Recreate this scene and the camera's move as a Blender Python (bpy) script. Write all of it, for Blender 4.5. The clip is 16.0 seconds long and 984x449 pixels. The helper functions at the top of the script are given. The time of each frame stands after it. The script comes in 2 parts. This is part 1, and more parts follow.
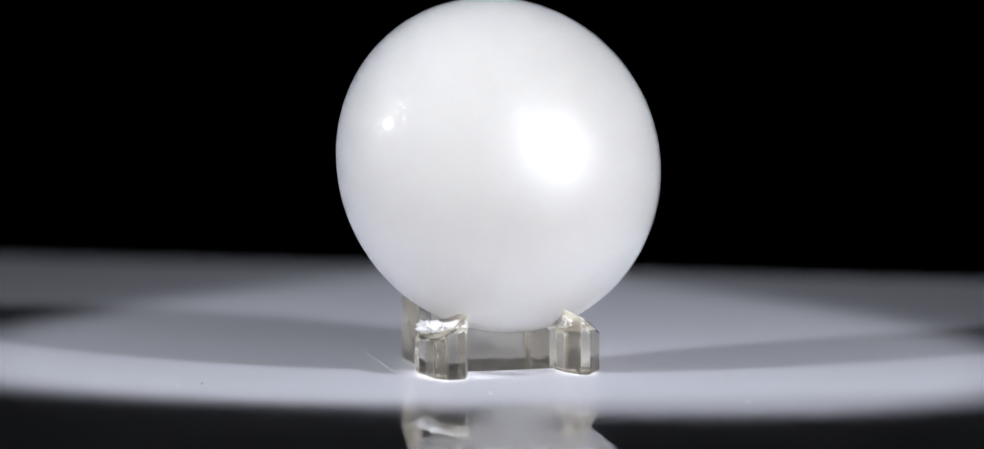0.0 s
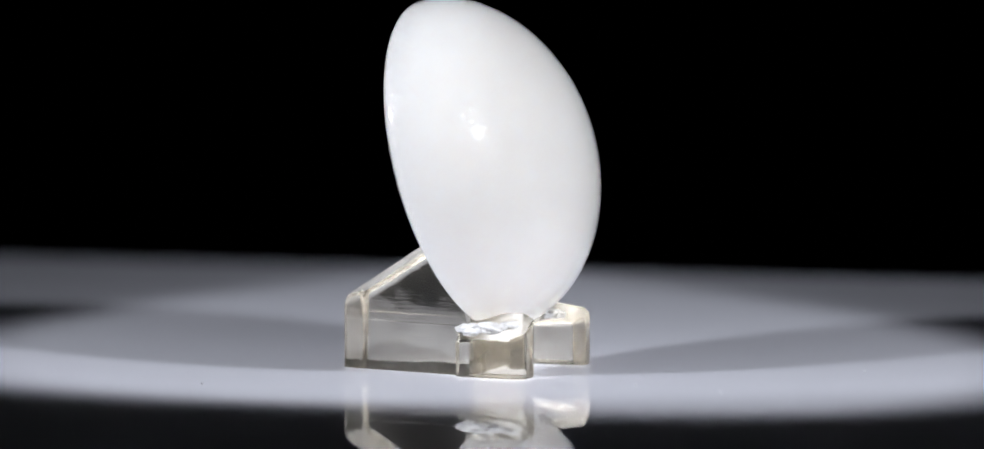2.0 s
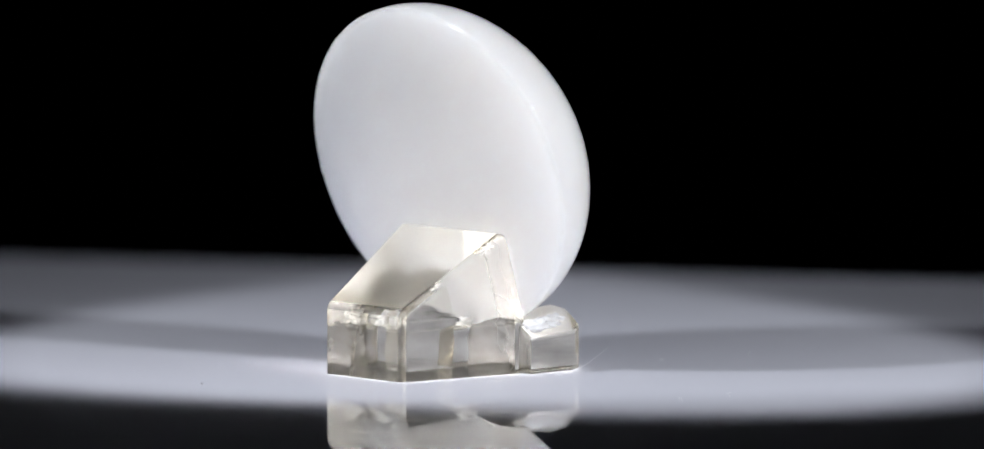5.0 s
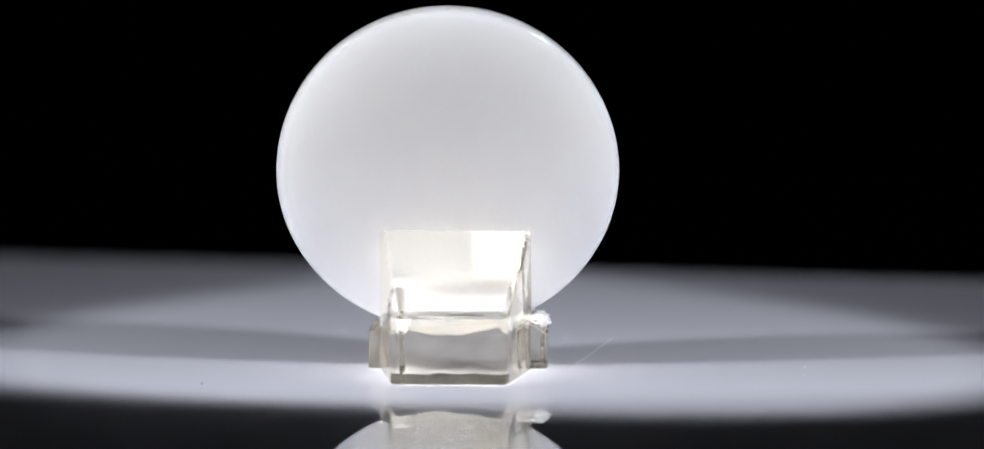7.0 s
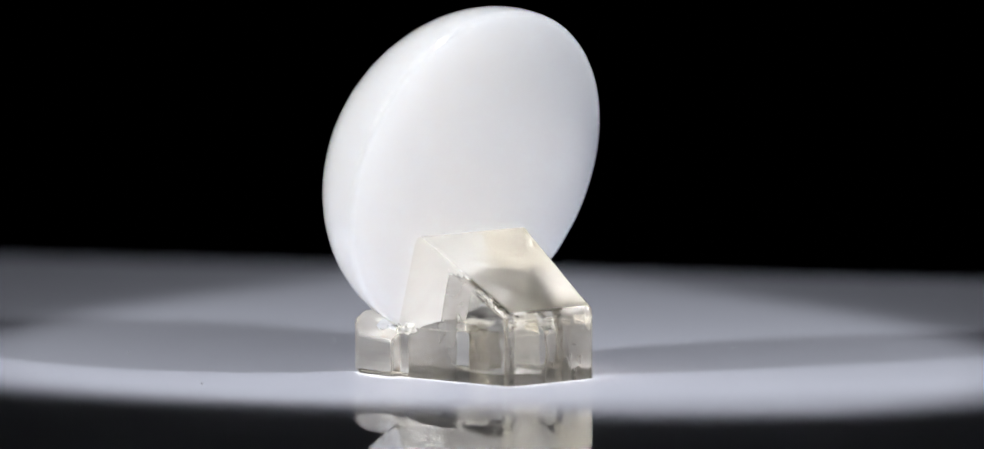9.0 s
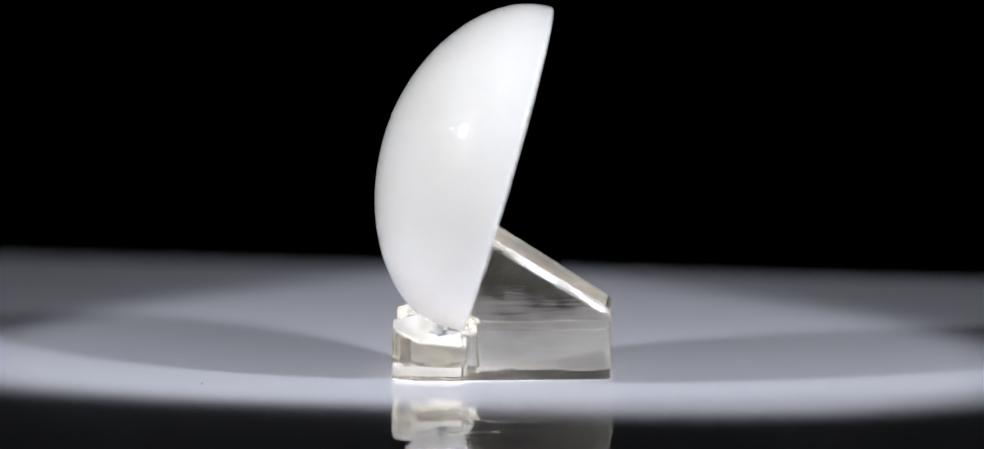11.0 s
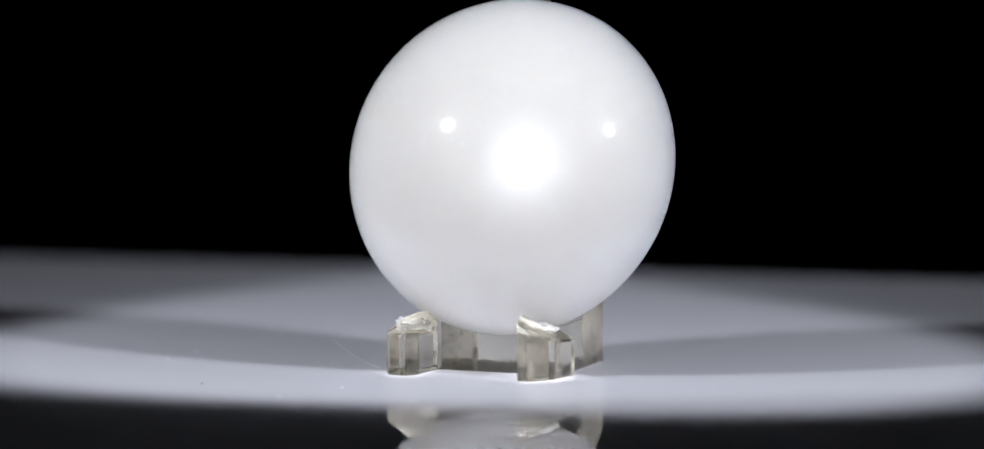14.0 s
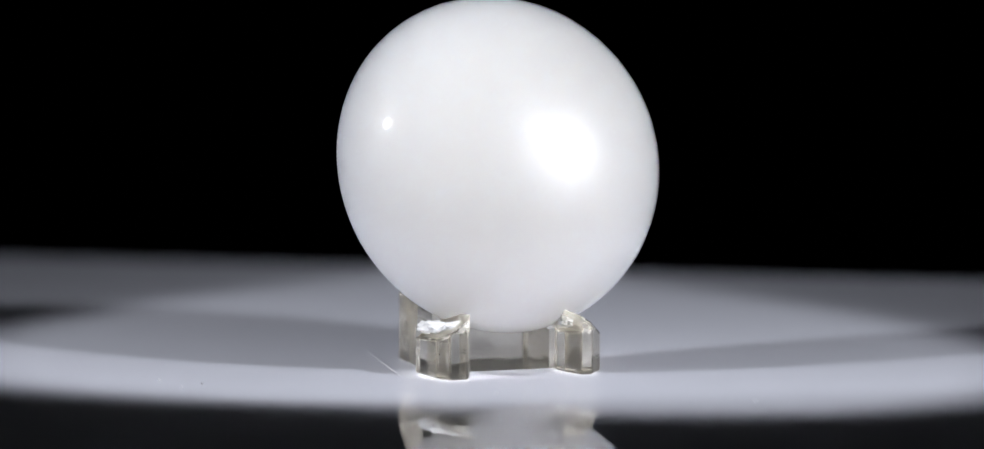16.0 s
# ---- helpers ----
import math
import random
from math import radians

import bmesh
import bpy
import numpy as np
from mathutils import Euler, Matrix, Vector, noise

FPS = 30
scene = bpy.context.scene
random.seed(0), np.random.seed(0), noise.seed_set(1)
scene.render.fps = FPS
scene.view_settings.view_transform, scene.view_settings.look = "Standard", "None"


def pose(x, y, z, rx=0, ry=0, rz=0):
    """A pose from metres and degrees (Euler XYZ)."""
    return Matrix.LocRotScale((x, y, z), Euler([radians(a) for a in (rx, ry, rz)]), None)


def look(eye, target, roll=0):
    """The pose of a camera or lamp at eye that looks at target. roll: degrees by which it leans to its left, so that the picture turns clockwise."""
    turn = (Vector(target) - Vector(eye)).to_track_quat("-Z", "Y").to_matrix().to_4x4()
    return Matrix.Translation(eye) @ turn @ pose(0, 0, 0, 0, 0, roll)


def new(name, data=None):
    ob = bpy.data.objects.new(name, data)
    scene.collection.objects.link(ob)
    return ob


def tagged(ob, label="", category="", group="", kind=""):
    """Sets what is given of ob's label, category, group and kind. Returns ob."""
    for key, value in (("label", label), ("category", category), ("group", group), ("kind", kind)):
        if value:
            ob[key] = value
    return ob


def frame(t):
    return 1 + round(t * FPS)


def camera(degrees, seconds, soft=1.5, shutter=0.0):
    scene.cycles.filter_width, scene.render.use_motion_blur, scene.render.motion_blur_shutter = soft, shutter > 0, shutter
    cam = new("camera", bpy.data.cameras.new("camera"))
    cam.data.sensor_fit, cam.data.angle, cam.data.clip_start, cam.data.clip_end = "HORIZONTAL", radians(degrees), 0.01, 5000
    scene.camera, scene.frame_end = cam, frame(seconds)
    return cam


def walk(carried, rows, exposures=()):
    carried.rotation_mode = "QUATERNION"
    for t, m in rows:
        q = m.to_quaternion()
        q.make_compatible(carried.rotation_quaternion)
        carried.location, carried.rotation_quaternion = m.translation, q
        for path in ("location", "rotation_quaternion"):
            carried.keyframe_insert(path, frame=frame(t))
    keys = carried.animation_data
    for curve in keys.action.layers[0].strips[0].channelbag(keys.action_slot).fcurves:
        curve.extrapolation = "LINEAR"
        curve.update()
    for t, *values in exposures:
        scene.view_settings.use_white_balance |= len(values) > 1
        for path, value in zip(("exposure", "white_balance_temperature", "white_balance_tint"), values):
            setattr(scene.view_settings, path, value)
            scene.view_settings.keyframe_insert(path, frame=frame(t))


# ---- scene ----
# Unit of the plan: the stone is 546 units across and 20 mm wide.
U = 0.020 / 546

# ---- camera: a macro lens that stands still ----
cam = camera(5.0, 16.0)
FOCAL = 784 / math.tan(radians(2.5))
SIGHT = radians(6.42)
EYE = Vector((0, -FOCAL * math.cos(SIGHT), FOCAL * math.sin(SIGHT))) * U
DIP = SIGHT - math.atan(232.5 / FOCAL)
YAW = math.atan(23 / FOCAL)
AHEAD = Vector((math.sin(YAW) * math.cos(DIP), math.cos(YAW) * math.cos(DIP), -math.sin(DIP)))
STILL = look(EYE, EYE + AHEAD)
cam.data.dof.use_dof = True
cam.data.dof.focus_distance = (FOCAL - 60) * U
cam.data.dof.aperture_fstop = cam.data.lens / 1000 / (450 * U)
walk(cam, [(0.0, STILL), (16.0, STILL)], exposures=[(0.0, 0.0), (16.0, 0.0)])

# ---- world and lamps ----
world = bpy.data.worlds.new("dark_studio")
scene.world = world
world.use_nodes = True
world.node_tree.nodes["Background"].inputs["Color"].default_value = (0.9, 0.95, 1.0, 1)
world.node_tree.nodes["Background"].inputs["Strength"].default_value = 0.0001

LAMPS = (  # place, where the beam's axis meets the table, half angle of the beam, watts, soft share
    (Vector((-2431, -1325, 2010)), Vector((390, 630, 0)), 15.6, 0.57, 0.30),
    (Vector((2093, -1914, 2010)), Vector((-100, 400, 0)), 14.1, 0.645, 0.30),
)
for where, aim, half, watts, blend in LAMPS:
    data = bpy.data.lights.new("beam", "SPOT")
    data.energy, data.spot_size, data.spot_blend = watts, radians(2 * half), blend
    data.shadow_soft_size = 85 * U
    data.color = (0.932, 0.95, 1.01)
    ob = new("beam", data)
    ob.matrix_world = look(where * U, aim * U)


# ---- materials ----
def material(name):
    m = bpy.data.materials.new(name)
    m.use_nodes = True
    n, l = m.node_tree.nodes, m.node_tree.links
    return m, n, l, n["Principled BSDF"]


def noise_tex(n, l, scale, detail=4, coords="Object"):
    c, t = n.new("ShaderNodeTexCoord"), n.new("ShaderNodeTexNoise")
    l.new(c.outputs[coords], t.inputs["Vector"])
    t.inputs["Scale"].default_value, t.inputs["Detail"].default_value = scale, detail
    return t


def ramp(n, l, source, a, b, low=0.35, high=0.65):
    r = n.new("ShaderNodeMapRange")
    l.new(source, r.inputs["Value"])
    for key, v in (("From Min", low), ("From Max", high), ("To Min", a), ("To Max", b)):
        r.inputs[key].default_value = v
    return r.outputs["Result"]


def bump(n, l, height, strength, distance):
    b = n.new("ShaderNodeBump")
    b.inputs["Strength"].default_value, b.inputs["Distance"].default_value = strength, distance
    l.new(height, b.inputs["Height"])
    return b.outputs["Normal"]


def tabletop_material():
    m, n, l, p = material("white_gloss_acrylic")
    p.inputs["Base Color"].default_value = (0.82, 0.835, 0.925, 1)
    p.inputs["IOR"].default_value = 1.49
    fine = noise_tex(n, l, 900)
    l.new(ramp(n, l, fine.outputs["Fac"], 0.01, 0.022), p.inputs["Roughness"])
    return m


def cloth_material():
    m, n, l, p = material("black_velvet")
    t = noise_tex(n, l, 300, 6)
    c = n.new("ShaderNodeMixRGB")
    c.inputs["Color1"].default_value, c.inputs["Color2"].default_value = (0.004, 0.004, 0.005, 1), (0.012, 0.012, 0.013, 1)
    l.new(t.outputs["Fac"], c.inputs["Fac"])
    l.new(c.outputs["Color"], p.inputs["Base Color"])
    l.new(bump(n, l, t.outputs["Fac"], 0.3, 0.001), p.inputs["Normal"])
    p.inputs["Roughness"].default_value = 1.0
    p.inputs["Specular IOR Level"].default_value = 0.1
    return m


TILT = radians(16.1)  # how far the stone leans back
STONE_AXIS = Vector((0, -math.cos(TILT), math.sin(TILT)))
STONE_UP = Vector((0, math.sin(TILT), math.cos(TILT)))
STONE_MID = Vector((47.5, 46.5, 321))
STONE_R, STONE_H = 272, 204


def stone_material():
    """Milky moonstone; its cleavage planes throw back a broad sheen, bent by the dome as by a lens."""
    m, n, l, p = material("milky_moonstone")
    m.cycles.use_bump_map_correction = False
    cloud = noise_tex(n, l, 120, 3)
    c = n.new("ShaderNodeMixRGB")
    c.inputs["Color1"].default_value, c.inputs["Color2"].default_value = (0.558, 0.556, 0.543, 1), (0.58, 0.574, 0.557, 1)
    l.new(cloud.outputs["Fac"], c.inputs["Fac"])
    l.new(c.outputs["Color"], p.inputs["Base Color"])
    p.inputs["Subsurface Weight"].default_value = 1.0
    p.inputs["Subsurface Radius"].default_value = (1.0, 0.93, 0.84)
    p.inputs["Subsurface Scale"].default_value = 0.022
    p.inputs["Roughness"].default_value = 0.07
    p.inputs["IOR"].default_value = 1.53
    geo = n.new("ShaderNodeNewGeometry")
    axis = n.new("ShaderNodeVectorTransform")
    axis.vector_type, axis.convert_from, axis.convert_to = "NORMAL", "OBJECT", "WORLD"
    plane = (STONE_AXIS + 0.022 * STONE_UP + 0.033 * Vector((1, 0, 0))).normalized()
    axis.inputs["Vector"].default_value = plane
    bent = []
    for source, k in ((axis.outputs["Vector"], 1.82), (geo.outputs["Normal"], -0.82)):
        v = n.new("ShaderNodeVectorMath")
        v.operation = "SCALE"
        v.inputs["Scale"].default_value = k
        l.new(source, v.inputs[0])
        bent.append(v.outputs["Vector"])
    total = n.new("ShaderNodeVectorMath")
    l.new(bent[0], total.inputs[0])
    l.new(bent[1], total.inputs[1])
    unit = n.new("ShaderNodeVectorMath")
    unit.operation = "NORMALIZE"
    l.new(total.outputs["Vector"], unit.inputs[0])
    facing = n.new("ShaderNodeVectorMath")
    facing.operation = "DOT_PRODUCT"
    l.new(geo.outputs["Normal"], facing.inputs[0])
    l.new(axis.outputs["Vector"], facing.inputs[1])
    share = ramp(n, l, facing.outputs["Value"], 0.0, 0.036, 0.75, 0.97)
    sheen = n.new("ShaderNodeBsdfGlossy")
    sheen.inputs["Roughness"].default_value = 0.37
    sheen.inputs["Color"].default_value = (0.97, 0.98, 1.0, 1)
    l.new(unit.outputs["Vector"], sheen.inputs["Normal"])
    mix = n.new("ShaderNodeMixShader")
    l.new(share, mix.inputs["Fac"])
    l.new(p.outputs["BSDF"], mix.inputs[1])
    l.new(sheen.outputs["BSDF"], mix.inputs[2])
    l.new(mix.outputs["Shader"], n["Material Output"].inputs["Surface"])
    return m


def acrylic_material(name, rough, milky):
    m, n, l, p = material(name)
    g = n.new("ShaderNodeBsdfGlass")
    g.inputs["Color"].default_value = (0.963, 0.943, 0.888, 1)
    g.inputs["IOR"].default_value = 1.49
    g.inputs["Roughness"].default_value = rough
    # wavy moulded faces and fine saw marks along them
    wave = noise_tex(n, l, 280, 2)
    c, s, w = n.new("ShaderNodeTexCoord"), n.new("ShaderNodeMapping"), n.new("ShaderNodeTexNoise")
    s.inputs["Scale"].default_value = (1200, 160, 5200)
    l.new(c.outputs["Object"], s.inputs["Vector"])
    l.new(s.outputs["Vector"], w.inputs["Vector"])
    w.inputs["Scale"].default_value, w.inputs["Detail"].default_value = 1.0, 3
    add = n.new("ShaderNodeMath")
    add.operation = "MULTIPLY_ADD"
    add.inputs[1].default_value = 0.05
    l.new(w.outputs["Fac"], add.inputs[0])
    l.new(wave.outputs["Fac"], add.inputs[2])
    l.new(bump(n, l, add.outputs["Value"], 0.22, 0.0006), g.inputs["Normal"])
    # old, scuffed acrylic's faint milkiness; this diffuse share also brightens the stand's dark inside
    cloud = noise_tex(n, l, 260, 5)
    milk, soft, both, mix = (n.new("ShaderNode" + k) for k in ("BsdfTranslucent", "BsdfDiffuse", "MixShader", "MixShader"))
    for k in (milk, soft):
        k.inputs["Color"].default_value = (0.92, 0.88, 0.79, 1)
    l.new(milk.outputs["BSDF"], both.inputs[1])
    l.new(soft.outputs["BSDF"], both.inputs[2])
    l.new(ramp(n, l, cloud.outputs["Fac"], milky[0], milky[1], 0.35, 0.7), mix.inputs["Fac"])
    l.new(g.outputs["BSDF"], mix.inputs[1])
    l.new(both.outputs["Shader"], mix.inputs[2])
    l.new(mix.outputs["Shader"], n["Material Output"].inputs["Surface"])
    return m


def adhesive_material():
    m, n, l, p = material("dried_white_adhesive")
    t = noise_tex(n, l, 1500, 4)
    c = n.new("ShaderNodeMixRGB")
    c.inputs["Color1"].default_value, c.inputs["Color2"].default_value = (0.8, 0.8, 0.8, 1), (0.92, 0.92, 0.92, 1)
    l.new(t.outputs["Fac"], c.inputs["Fac"])
    l.new(c.outputs["Color"], p.inputs["Base Color"])
    p.inputs["Transmission Weight"].default_value = 0.25
    p.inputs["Roughness"].default_value = 0.35
    l.new(bump(n, l, t.outputs["Fac"], 0.5, 0.0002), p.inputs["Normal"])
    return m


def plain_material(name, colour, rough, metal=0.0):
    m, n, l, p = material(name)
    t = noise_tex(n, l, 200, 4)
    l.new(ramp(n, l, t.outputs["Fac"], rough * 0.85, rough * 1.15), p.inputs["Roughness"])
    p.inputs["Base Color"].default_value = (*colour, 1)
    p.inputs["Metallic"].default_value = metal
    return m


def glow_material(name, strength):
    m, n, l, p = material(name)
    p.inputs["Base Color"].default_value = (0.8, 0.8, 0.8, 1)
    p.inputs["Emission Color"].default_value = (0.93, 0.96, 1.0, 1)
    p.inputs["Emission Strength"].default_value = strength
    return m


TABLE, CLOTH, STONE, ACRYLIC = tabletop_material(), cloth_material(), stone_material(), acrylic_material("clear_acrylic", 0.0, (0.01, 0.08))
SAWN = acrylic_material("sawn_acrylic", 0.3, (0.0, 0.08))
ADHESIVE = adhesive_material()
LINT = plain_material("white_lint", (0.75, 0.75, 0.75), 0.7)
GRIT = plain_material("dark_grit", (0.25, 0.25, 0.27), 0.8)
SHELL = plain_material("black_lamp_shell", (0.02, 0.02, 0.022), 0.4)
LENS = glow_material("white_lamp_lens", 2.0)
DIODE = glow_material("white_diode", 30.0)


# ---- helpers for meshes ----
def part(name, bm, mat, parent=None, label="", smooth=True):
    bmesh.ops.recalc_face_normals(bm, faces=bm.faces[:])
    me = bpy.data.meshes.new(name)
    bm.to_mesh(me)
    bm.free()
    me.materials.append(mat)
    for f in me.polygons:
        f.use_smooth = smooth
    ob = new(name, me)
    ob.parent = parent
    if label:
        tagged(ob, label)
    return ob


def prism(outline, a, b, place):
    """A closed prism: the outline (pairs) swept from a to b; place(u, v, w) gives the vertex."""
    bm = bmesh.new()
    rings = [[bm.verts.new(place(u, v, w)) for u, v in outline] for w in (a, b)]
    bm.faces.new(rings[0])
    bm.faces.new(rings[1][::-1])
    k = len(outline)
    for i in range(k):
        j = (i + 1) % k
        bm.faces.new((rings[0][j], rings[0][i], rings[1][i], rings[1][j]))
    bmesh.ops.recalc_face_normals(bm, faces=bm.faces[:])
    return bm


def soften(bm, width, segments=2, limit=25):
    edges = [e for e in bm.edges if len(e.link_faces) == 2 and e.calc_face_angle(0) > radians(limit)]
    bmesh.ops.bevel(bm, geom=edges, offset=width, segments=segments, profile=0.5, affect="EDGES", clamp_overlap=True)


def round_off(bm, edges, width, segments):
    bmesh.ops.bevel(bm, geom=edges, offset=width, segments=segments, profile=0.5, affect="EDGES", clamp_overlap=True)


def revolve(profile, segments, place):
    """A closed body of revolution; profile: (radius, height) from pole to pole, with radius 0 at both."""
    bm = bmesh.new()
    rings = []
    for r, h in profile:
        if r < 1e-9:
            rings.append([bm.verts.new(place(0, 0, h))])
        else:
            rings.append([bm.verts.new(place(r * math.cos(2 * math.pi * i / segments), r * math.sin(2 * math.pi * i / segments), h)) for i in range(segments)])
    for a, b in zip(rings, rings[1:]):
        for i in range(segments):
            j = (i + 1) % segments
            loop = [a[i % len(a)], a[j % len(a)], b[j % len(b)], b[i % len(b)]]
            loop = list(dict.fromkeys(loop))
            bm.faces.new(loop)
    return bm


def sleeve(inner, outer, back, front, segments, place):
    """A tube with a wall, open at both ends."""
    bm = bmesh.new()
    loops = []
    for r, h in ((inner, back), (inner, front), (outer, front), (outer, back)):
        loops.append([bm.verts.new(place(r * math.cos(2 * math.pi * i / segments), r * math.sin(2 * math.pi * i / segments), h)) for i in range(segments)])
    for a, b in zip(loops, loops[1:] + loops[:1]):
        for i in range(segments):
            j = (i + 1) % segments
            bm.faces.new((a[i], a[j], b[j], b[i]))
    return bm


# ---- the setting ----
def build_setting():
    def box(name, lo, hi, mat, label, category):
        bm = prism(((lo[0], lo[1]), (hi[0], lo[1]), (hi[0], hi[1]), (lo[0], hi[1])), lo[2], hi[2], lambda u, v, w: (u, v, w))
        return tagged(part(name, bm, mat, smooth=False), label, category, kind="structure")

    # the board is cut short askew here, standing in for the beams' fade-out
    plan = [(-9000, -11000), (9000, -11000), (9000, -586), (-9000, 3776)]
    bm = prism(plan, -160, 0, lambda u, v, w: Vector((u, v, w)) * U)
    soften(bm, 12 * U, 2, 60)
    tagged(part("tabletop", bm, TABLE, smooth=False), "glossy white acrylic board in a dark studio", "tabletop", kind="structure")
    box("table", (-0.6, -0.6, -0.06), (0.6, 0.6, -160 * U), CLOTH, "table covered with black velvet", "table")
    box("backdrop", (-1.0, 0.64, -0.4), (1.0, 0.66, 1.2), CLOTH, "black velvet backdrop hanging behind the table", "backdrop")
    box("wall_left", (-1.02, -1.0, -0.4), (-1.0, 0.66, 1.2), CLOTH, "black draped studio side wall", "wall")
    box("wall_right", (1.0, -1.0, -0.4), (1.02, 0.66, 1.2), CLOTH, "black draped studio side wall", "wall")
    box("wall_front", (-1.0, -1.02, -0.4), (1.0, -1.0, 1.2), CLOTH, "black draped studio front wall", "wall")
    box("ceiling", (-1.02, -1.02, 1.2), (1.02, 0.66, 1.22), CLOTH, "black studio ceiling", "ceiling")
    box("floor", (-1.02, -1.02, -0.42), (1.02, 0.66, -0.4), CLOTH, "black studio floor under the table", "floor")


# ---- the stone ----
def build_stone():
    lip = 7
    profile = [(0, 0)] + [(STONE_R * k / 12, 0) for k in range(1, 12)] + [(STONE_R - lip * 1.3, 0.0)]
    profile += [(STONE_R - lip * 1.3 + lip * 1.3 * math.sin(radians(a)), lip - lip * math.cos(radians(a))) for a in (25, 50, 72)]
    profile += [(STONE_R * math.cos(radians(a)), lip + (STONE_H - lip) * math.sin(radians(a))) for a in np.linspace(0, 88.5, 44)]
    profile += [(0, STONE_H)]

    def place(u, v, w):
        w *= 1 - 0.06 * max(0, v / STONE_R) ** 2  # the dome is a little lower towards its top
        return (STONE_MID + Vector((u, 0, 0)) + STONE_UP * v + STONE_AXIS * w) * U

    ob = part("gemstone", revolve(profile, 128, place), STONE)
    return tagged(ob, "milky white domed moonstone leaning in a clear stand", "gemstone")


# ---- the stand ----
MID = 30  # the stand's middle line


def joined(bodies, cut):
    """The union of closed bodies less the cut, as one bmesh."""
    obs = []
    for bm in (*bodies, cut):
        me = bpy.data.meshes.new("piece")
        bmesh.ops.recalc_face_normals(bm, faces=bm.faces[:])
        bm.to_mesh(me)
        bm.free()
        obs.append(new("piece", me))
    for ob in obs[1:]:
        mod = obs[0].modifiers.new("join", "BOOLEAN")
        mod.operation = "DIFFERENCE" if ob is obs[-1] else "UNION"
        mod.solver, mod.object = "EXACT", ob
    bpy.context.view_layer.update()
    out = bmesh.new()
    out.from_mesh(obs[0].evaluated_get(bpy.context.evaluated_depsgraph_get()).to_mesh())
    for ob in obs:
        me = ob.data
        bpy.data.objects.remove(ob)
        bpy.data.meshes.remove(me)
    return out


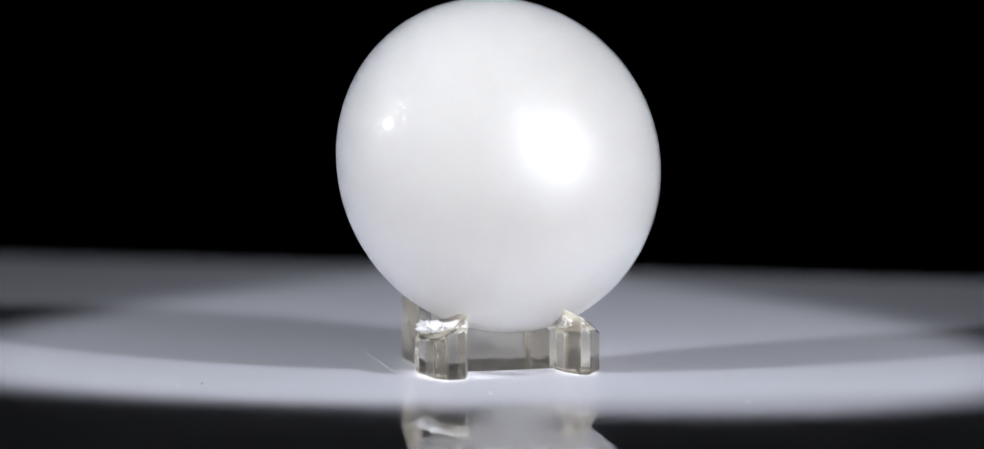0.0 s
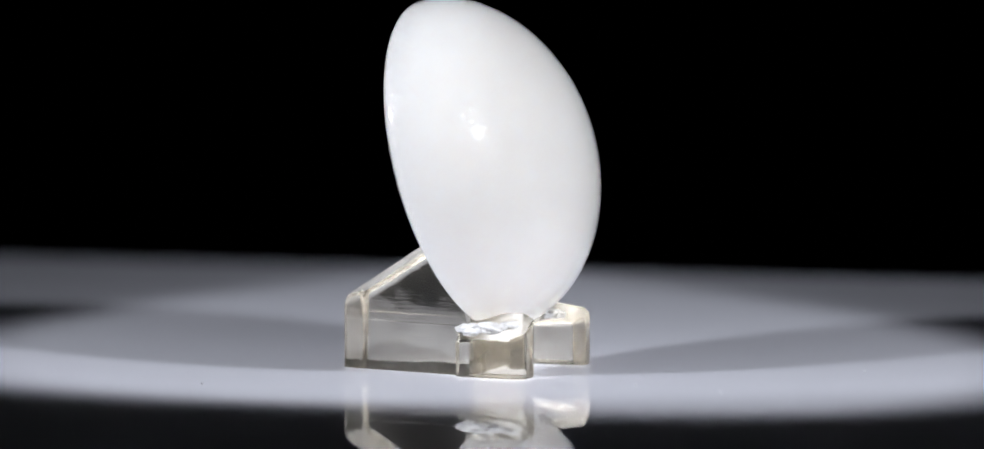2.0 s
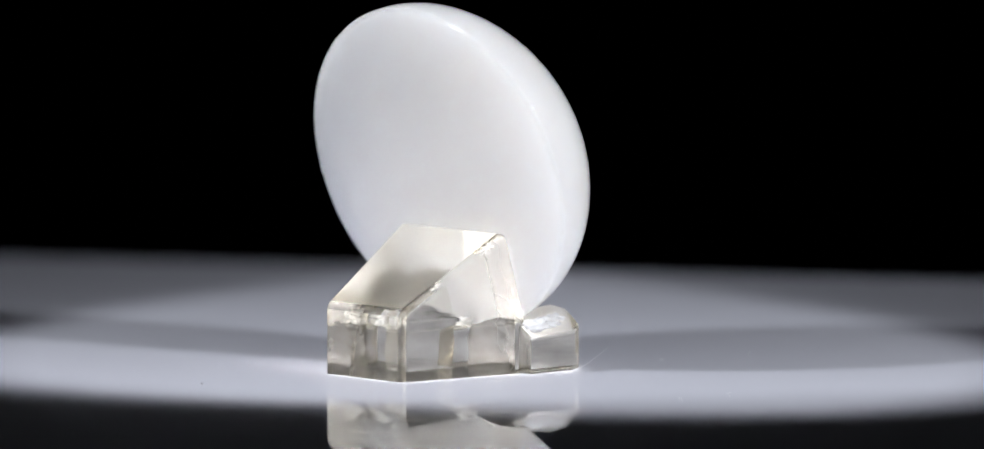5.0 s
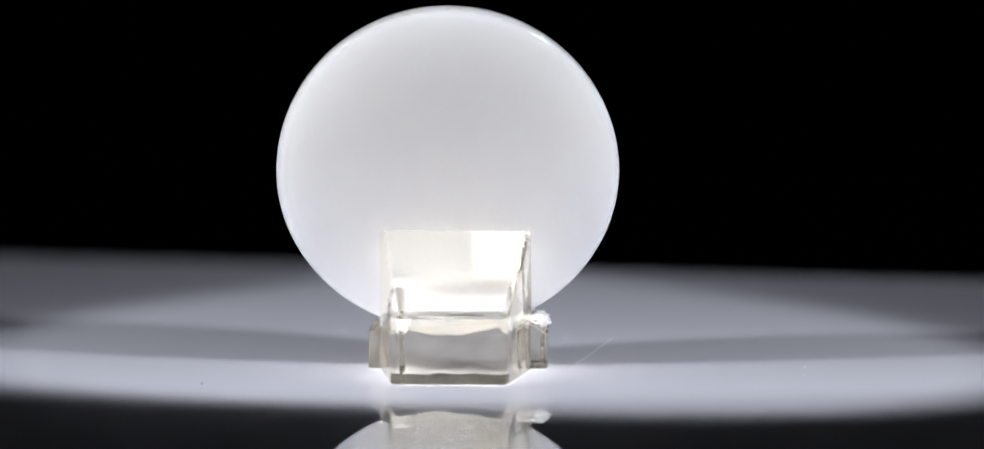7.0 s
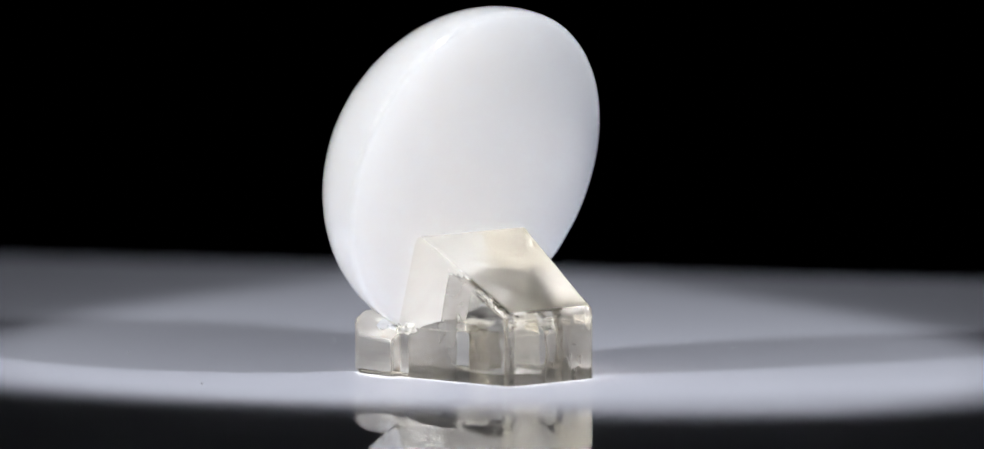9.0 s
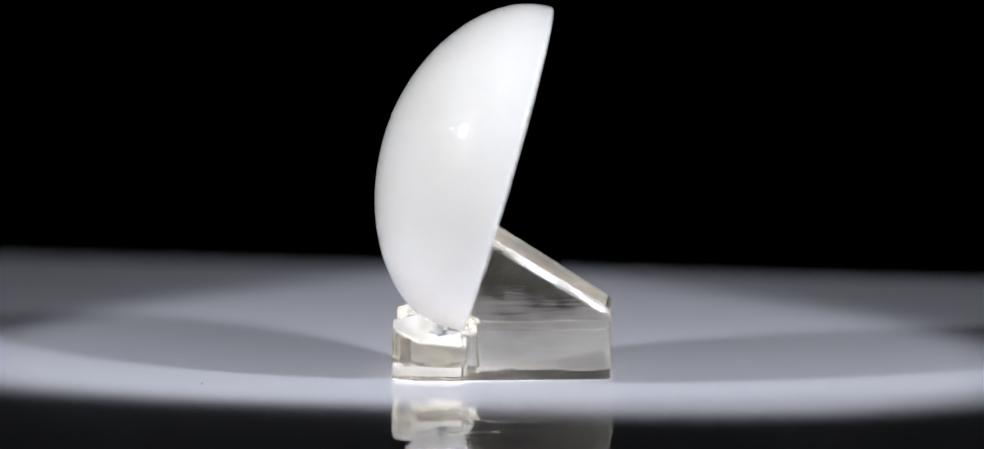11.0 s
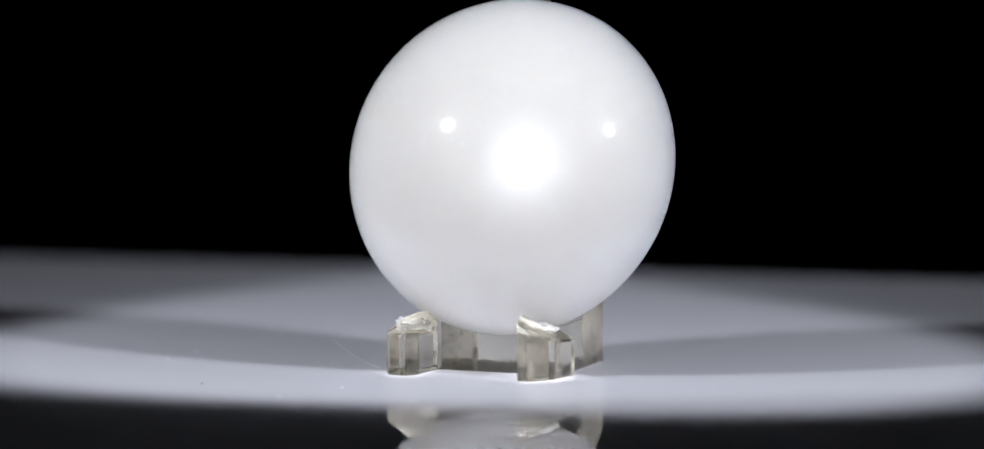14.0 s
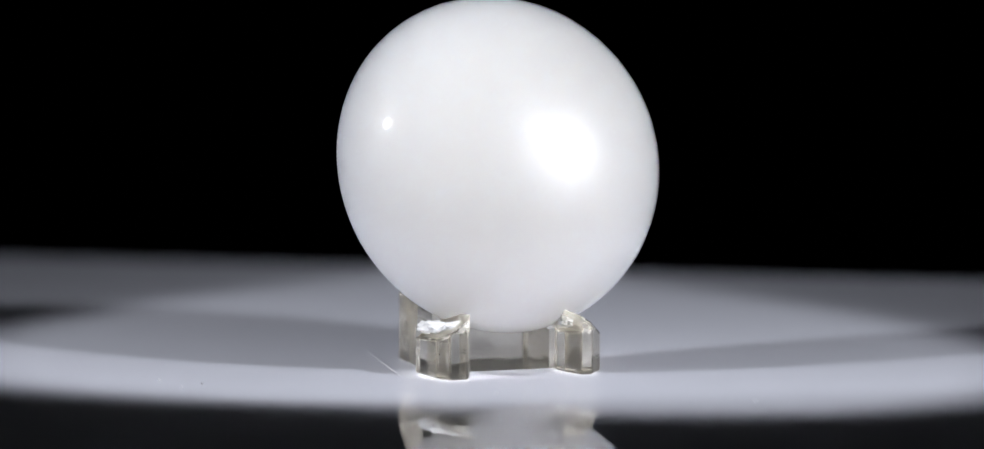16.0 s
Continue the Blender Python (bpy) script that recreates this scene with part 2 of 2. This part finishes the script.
def build_stand():
    big = 100.0  # bodies are joined at a larger scale, then brought down
    # a base block with a sloping wedge cemented on it; the joint shows as a fine groove
    base = [(214, 0), (214, 80), (-21, 80), (-21, 0)]
    slope = [(214, 79), (214, 112), (21, 230), (-21, 86), (-21, 79)]
    bodies = []
    for side in (base, slope):
        block = prism(side, MID - 115, MID + 127, lambda u, v, w: (w, u, v))
        # the back is a little narrower than the front
        for v in block.verts:
            if v.co.y > 200:
                v.co.x = MID + (98 if v.co.x > MID else -86)
        def at_joint(e):
            return all(78 < v.co.z < 81 for v in e.verts)

        round_off(block, [e for e in block.edges if not at_joint(e) and min(v.co.y for v in e.verts) > 0 and max(v.co.z for v in e.verts) > 20], 13, 5)
        round_off(block, [e for e in block.edges if at_joint(e) and e.calc_face_angle(0) > radians(40)], 0.9, 1)
        bodies.append(block)
    for a, b, lean in ((-141, -84, 1), (84, 145, -1)):
        tip, cut = -131, (14, 23) if lean > 0 else (30, 42)
        plan = [(MID + a, -12), (MID + a, tip + cut[1]), (MID + a + (cut[0] if lean > 0 else 12), tip), (MID + b - (cut[0] if lean < 0 else 12), tip), (MID + b, tip + cut[1]), (MID + b, -12)]
        prong = prism(plan, 0, 83, lambda u, v, w: (u, v, w))
        for v in prong.verts:
            if v.co.z > 50:
                inner = (v.co.x - MID - a) / (b - a)
                v.co.z += 20 * ((inner if lean > 0 else 1 - inner) * 2 - 1) - (6 if v.co.y > -50 else 0)
        soften(prong, 4, 3)
        bodies.append(prong)
    seat = bmesh.new()
    bmesh.ops.create_uvsphere(seat, u_segments=96, v_segments=64, radius=1.0)
    turn = Matrix.Rotation(radians(3.0), 3, "Z")
    for v in seat.verts:
        d = v.co.copy()
        height = d.z * (STONE_H - 2) if d.z > 0 else 2 + d.z
        p = STONE_MID + Vector((d.x * (STONE_R - 2), 0, 0)) + STONE_UP * d.y * (STONE_R - 2) + STONE_AXIS * height
        v.co = turn @ p
    body = joined(bodies, seat)
    bmesh.ops.remove_doubles(body, verts=body.verts[:], dist=0.02)
    bmesh.ops.translate(body, vec=(0, 0, 1), verts=body.verts[:])
    bmesh.ops.scale(body, vec=(U, U, U), verts=body.verts[:])
    stand = tagged(new("gem_stand"), "clear acrylic wedge stand with two prongs", "stand")
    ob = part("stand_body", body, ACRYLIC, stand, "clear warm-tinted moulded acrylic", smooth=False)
    # the slope and the prongs' tops are sawn and scuffed
    ob.data.materials.append(SAWN)
    for f in ob.data.polygons:
        if f.normal.z > 0.75 and (f.center.y > 20 * U or f.center.y < -25 * U) and f.center.z > 70 * U:
            f.material_index = 1
    ob.visible_shadow = False  # casts no shadow: stands in for lamp light passing through the clear acrylic
    rng = random.Random(4)
    smears = (
        [((-98, -34, 77), (15, 20, 10)), ((-90, -64, 79), (19, 22, 9)), ((-76, -92, 83), (16, 17, 8))],
        [((122, -24, 76), (16, 20, 10)), ((138, -50, 78), (19, 22, 9)), ((126, -76, 82), (15, 18, 8))],
    )
    for lumps in smears:
        bm = bmesh.new()
        for mid, size in lumps:
            made = bmesh.ops.create_icosphere(bm, subdivisions=4, radius=1.0)["verts"]
            shift = Vector((rng.uniform(0, 50), rng.uniform(0, 50), 7))
            for v in made:
                d = v.co.copy()
                k = 1 + 0.55 * noise.noise(d * 1.7 + shift) + 0.14 * noise.noise(d * 5 + shift)
                v.co = Vector((mid[0] + d.x * size[0] * k, mid[1] + d.y * size[1] * k, mid[2] + d.z * size[2] * k)) * U
        part("adhesive", bm, ADHESIVE, stand, "smear of dried white adhesive")
    return stand


# ---- lint on the table ----
def build_fibre():
    bm = bmesh.new()
    a, b = Vector((-125, -84, 1)), Vector((-179, -147, 48))
    rings = []
    for i in range(13):
        s = i / 12
        p = a.lerp(b, s) + Vector((14, -5, -10)) * math.sin(math.pi * s)
        r = 0.36 * (1 - 0.5 * s)
        rings.append([bm.verts.new((p + Vector((math.cos(q), 0, math.sin(q))) * r) * U) for q in (0, 2.09, 4.19)])
    for one, two in zip(rings, rings[1:]):
        for i in range(3):
            bm.faces.new((one[i], one[(i + 1) % 3], two[(i + 1) % 3], two[i]))
    bm.faces.new(rings[0])
    bm.faces.new(rings[-1])
    return tagged(part("fibre", bm, LINT), "thin curled white fibre lying by the stand", "fibre")


def build_dust():
    bm = bmesh.new()
    for when, x, y in ((14.5, -228, -440), (1.5, 600, -140), (7.0, 518, -70), (14.5, -520, 60), (0.0, 20, -330)):
        q = -2 * math.pi * when / 15.93
        spot = Vector((x * math.cos(q) - y * math.sin(q), x * math.sin(q) + y * math.cos(q), 1.2))
        made = bmesh.ops.create_icosphere(bm, subdivisions=1, radius=1.0)["verts"]
        for v in made:
            v.co = (Vector((v.co.x * 1.7, v.co.y * 1.4, v.co.z * 0.9)) + spot) * U
    return tagged(part("dust", bm, LINT), "few tiny white dust specks on the board", "dust", kind="stuff")


def build_grit():
    bm = bmesh.new()
    for x, y, size in ((-256, 852, 3.2), (-435, -185, 2.3), (-167, -299, 2.2)):
        for v in bmesh.ops.create_icosphere(bm, subdivisions=1, radius=1.0)["verts"]:
            v.co = (Vector((v.co.x * size, v.co.y * size * 2.5, v.co.z * 0.6)) + Vector((x, y, 0.5))) * U
    return tagged(part("grit", bm, GRIT), "few dark grey specks of grit on the board", "grit", kind="stuff")


# ---- the lamps behind the camera's sides ----
def build_lamp(where, aim):
    m = look(where * U, aim * U)
    lamp = tagged(new("ring_lamp"), "round studio lamp with a ring of white diodes", "lamp", group="studio lamps")
    lamp.matrix_world = m
    out = 980
    reach = Vector((0, 0, -(aim - where).length))

    def local(u, v, w):
        return Vector((u, v, w)) * U

    profile = [(0, 420), (out * 0.6, 400), (out, 300), (out, 70), (out * 0.95, 40), (230, 60), (230, 130), (0, 130)]
    part("shell", revolve(profile, 48, local), SHELL, lamp, "black lamp shell")
    foot = Vector((where.x * 1.09, where.y * 1.09, 0)) * U
    inverse = m.inverted()
    pole = [(0, 0), (90, 0), (90, where.z * 0.97), (0, where.z * 0.97)]
    part("pole", revolve(pole, 16, lambda u, v, w: inverse @ (foot + Vector((u, v, w)) * U)), SHELL, lamp, "black metal pole")
    plate = [(0, 0), (600, 0), (600, 90), (560, 120), (0, 120)]
    part("base_plate", revolve(plate, 40, lambda u, v, w: inverse @ (foot + Vector((u, v, w)) * U)), SHELL, lamp, "round black base plate")
    lens = [(0, 110), (190, 110), (190, 75), (120, 52), (0, 45)]
    part("lens", revolve(lens, 32, local), LENS, lamp, "glowing round lamp lens")
    # unseen tube, added to keep the lens's stray light off the near board
    part("spill_barrel", sleeve(205, 225, 80, -150, 32, local), SHELL, lamp, "unseen black tube added round the lens to cut its spill")
    for i in range(32):
        q, away, r = (2 * math.pi * i / 24, 780, 34) if i < 24 else (2 * math.pi * (i + 0.4) / 8, 440, 30)
        cu, cv = away * math.cos(q), away * math.sin(q)

        spot = Vector((cu, cv, 0))
        tilt = (reach - spot).to_track_quat("-Z", "Y").to_matrix()  # each diode points at the stone

        def there(u, v, w):
            return (spot + tilt @ Vector((u, v, w))) * U

        dome = [(0, 40)] + [(r * math.cos(radians(k)), 30 - 0.7 * r * math.sin(radians(k))) for k in (0, 30, 60)] + [(0, 30 - 0.7 * r)]
        part("diode", revolve(dome, 10, there), DIODE, lamp)
        # added tube that narrows each diode's light so the foreground stays dark
        part("spill_tube", sleeve(r + 2, r + 8, 60, -230, 10, there), SHELL, lamp)
    return lamp


build_setting()
stone = build_stone()
stand = build_stand()
fibre = build_fibre()
dust = build_dust()
build_grit()
for where, aim, half, watts, blend in LAMPS:
    build_lamp(where, Vector((40, 0, 250)))


# ---- the turning plate carries stone, stand and lint once round ----
PERIOD = 15.93


def turning(thing, facing_at):
    """One steady turn; facing_at: the time at which the thing's front faces the camera."""
    walk(thing, [(t * 0.5, pose(0, 0, 0, rz=360 / PERIOD * (t * 0.5 - facing_at))) for t in range(33)])


def motions():
    turning(stone, -0.97)
    turning(stand, -0.86)
    turning(fibre, 0.0)
    turning(dust, 0.0)


motions()
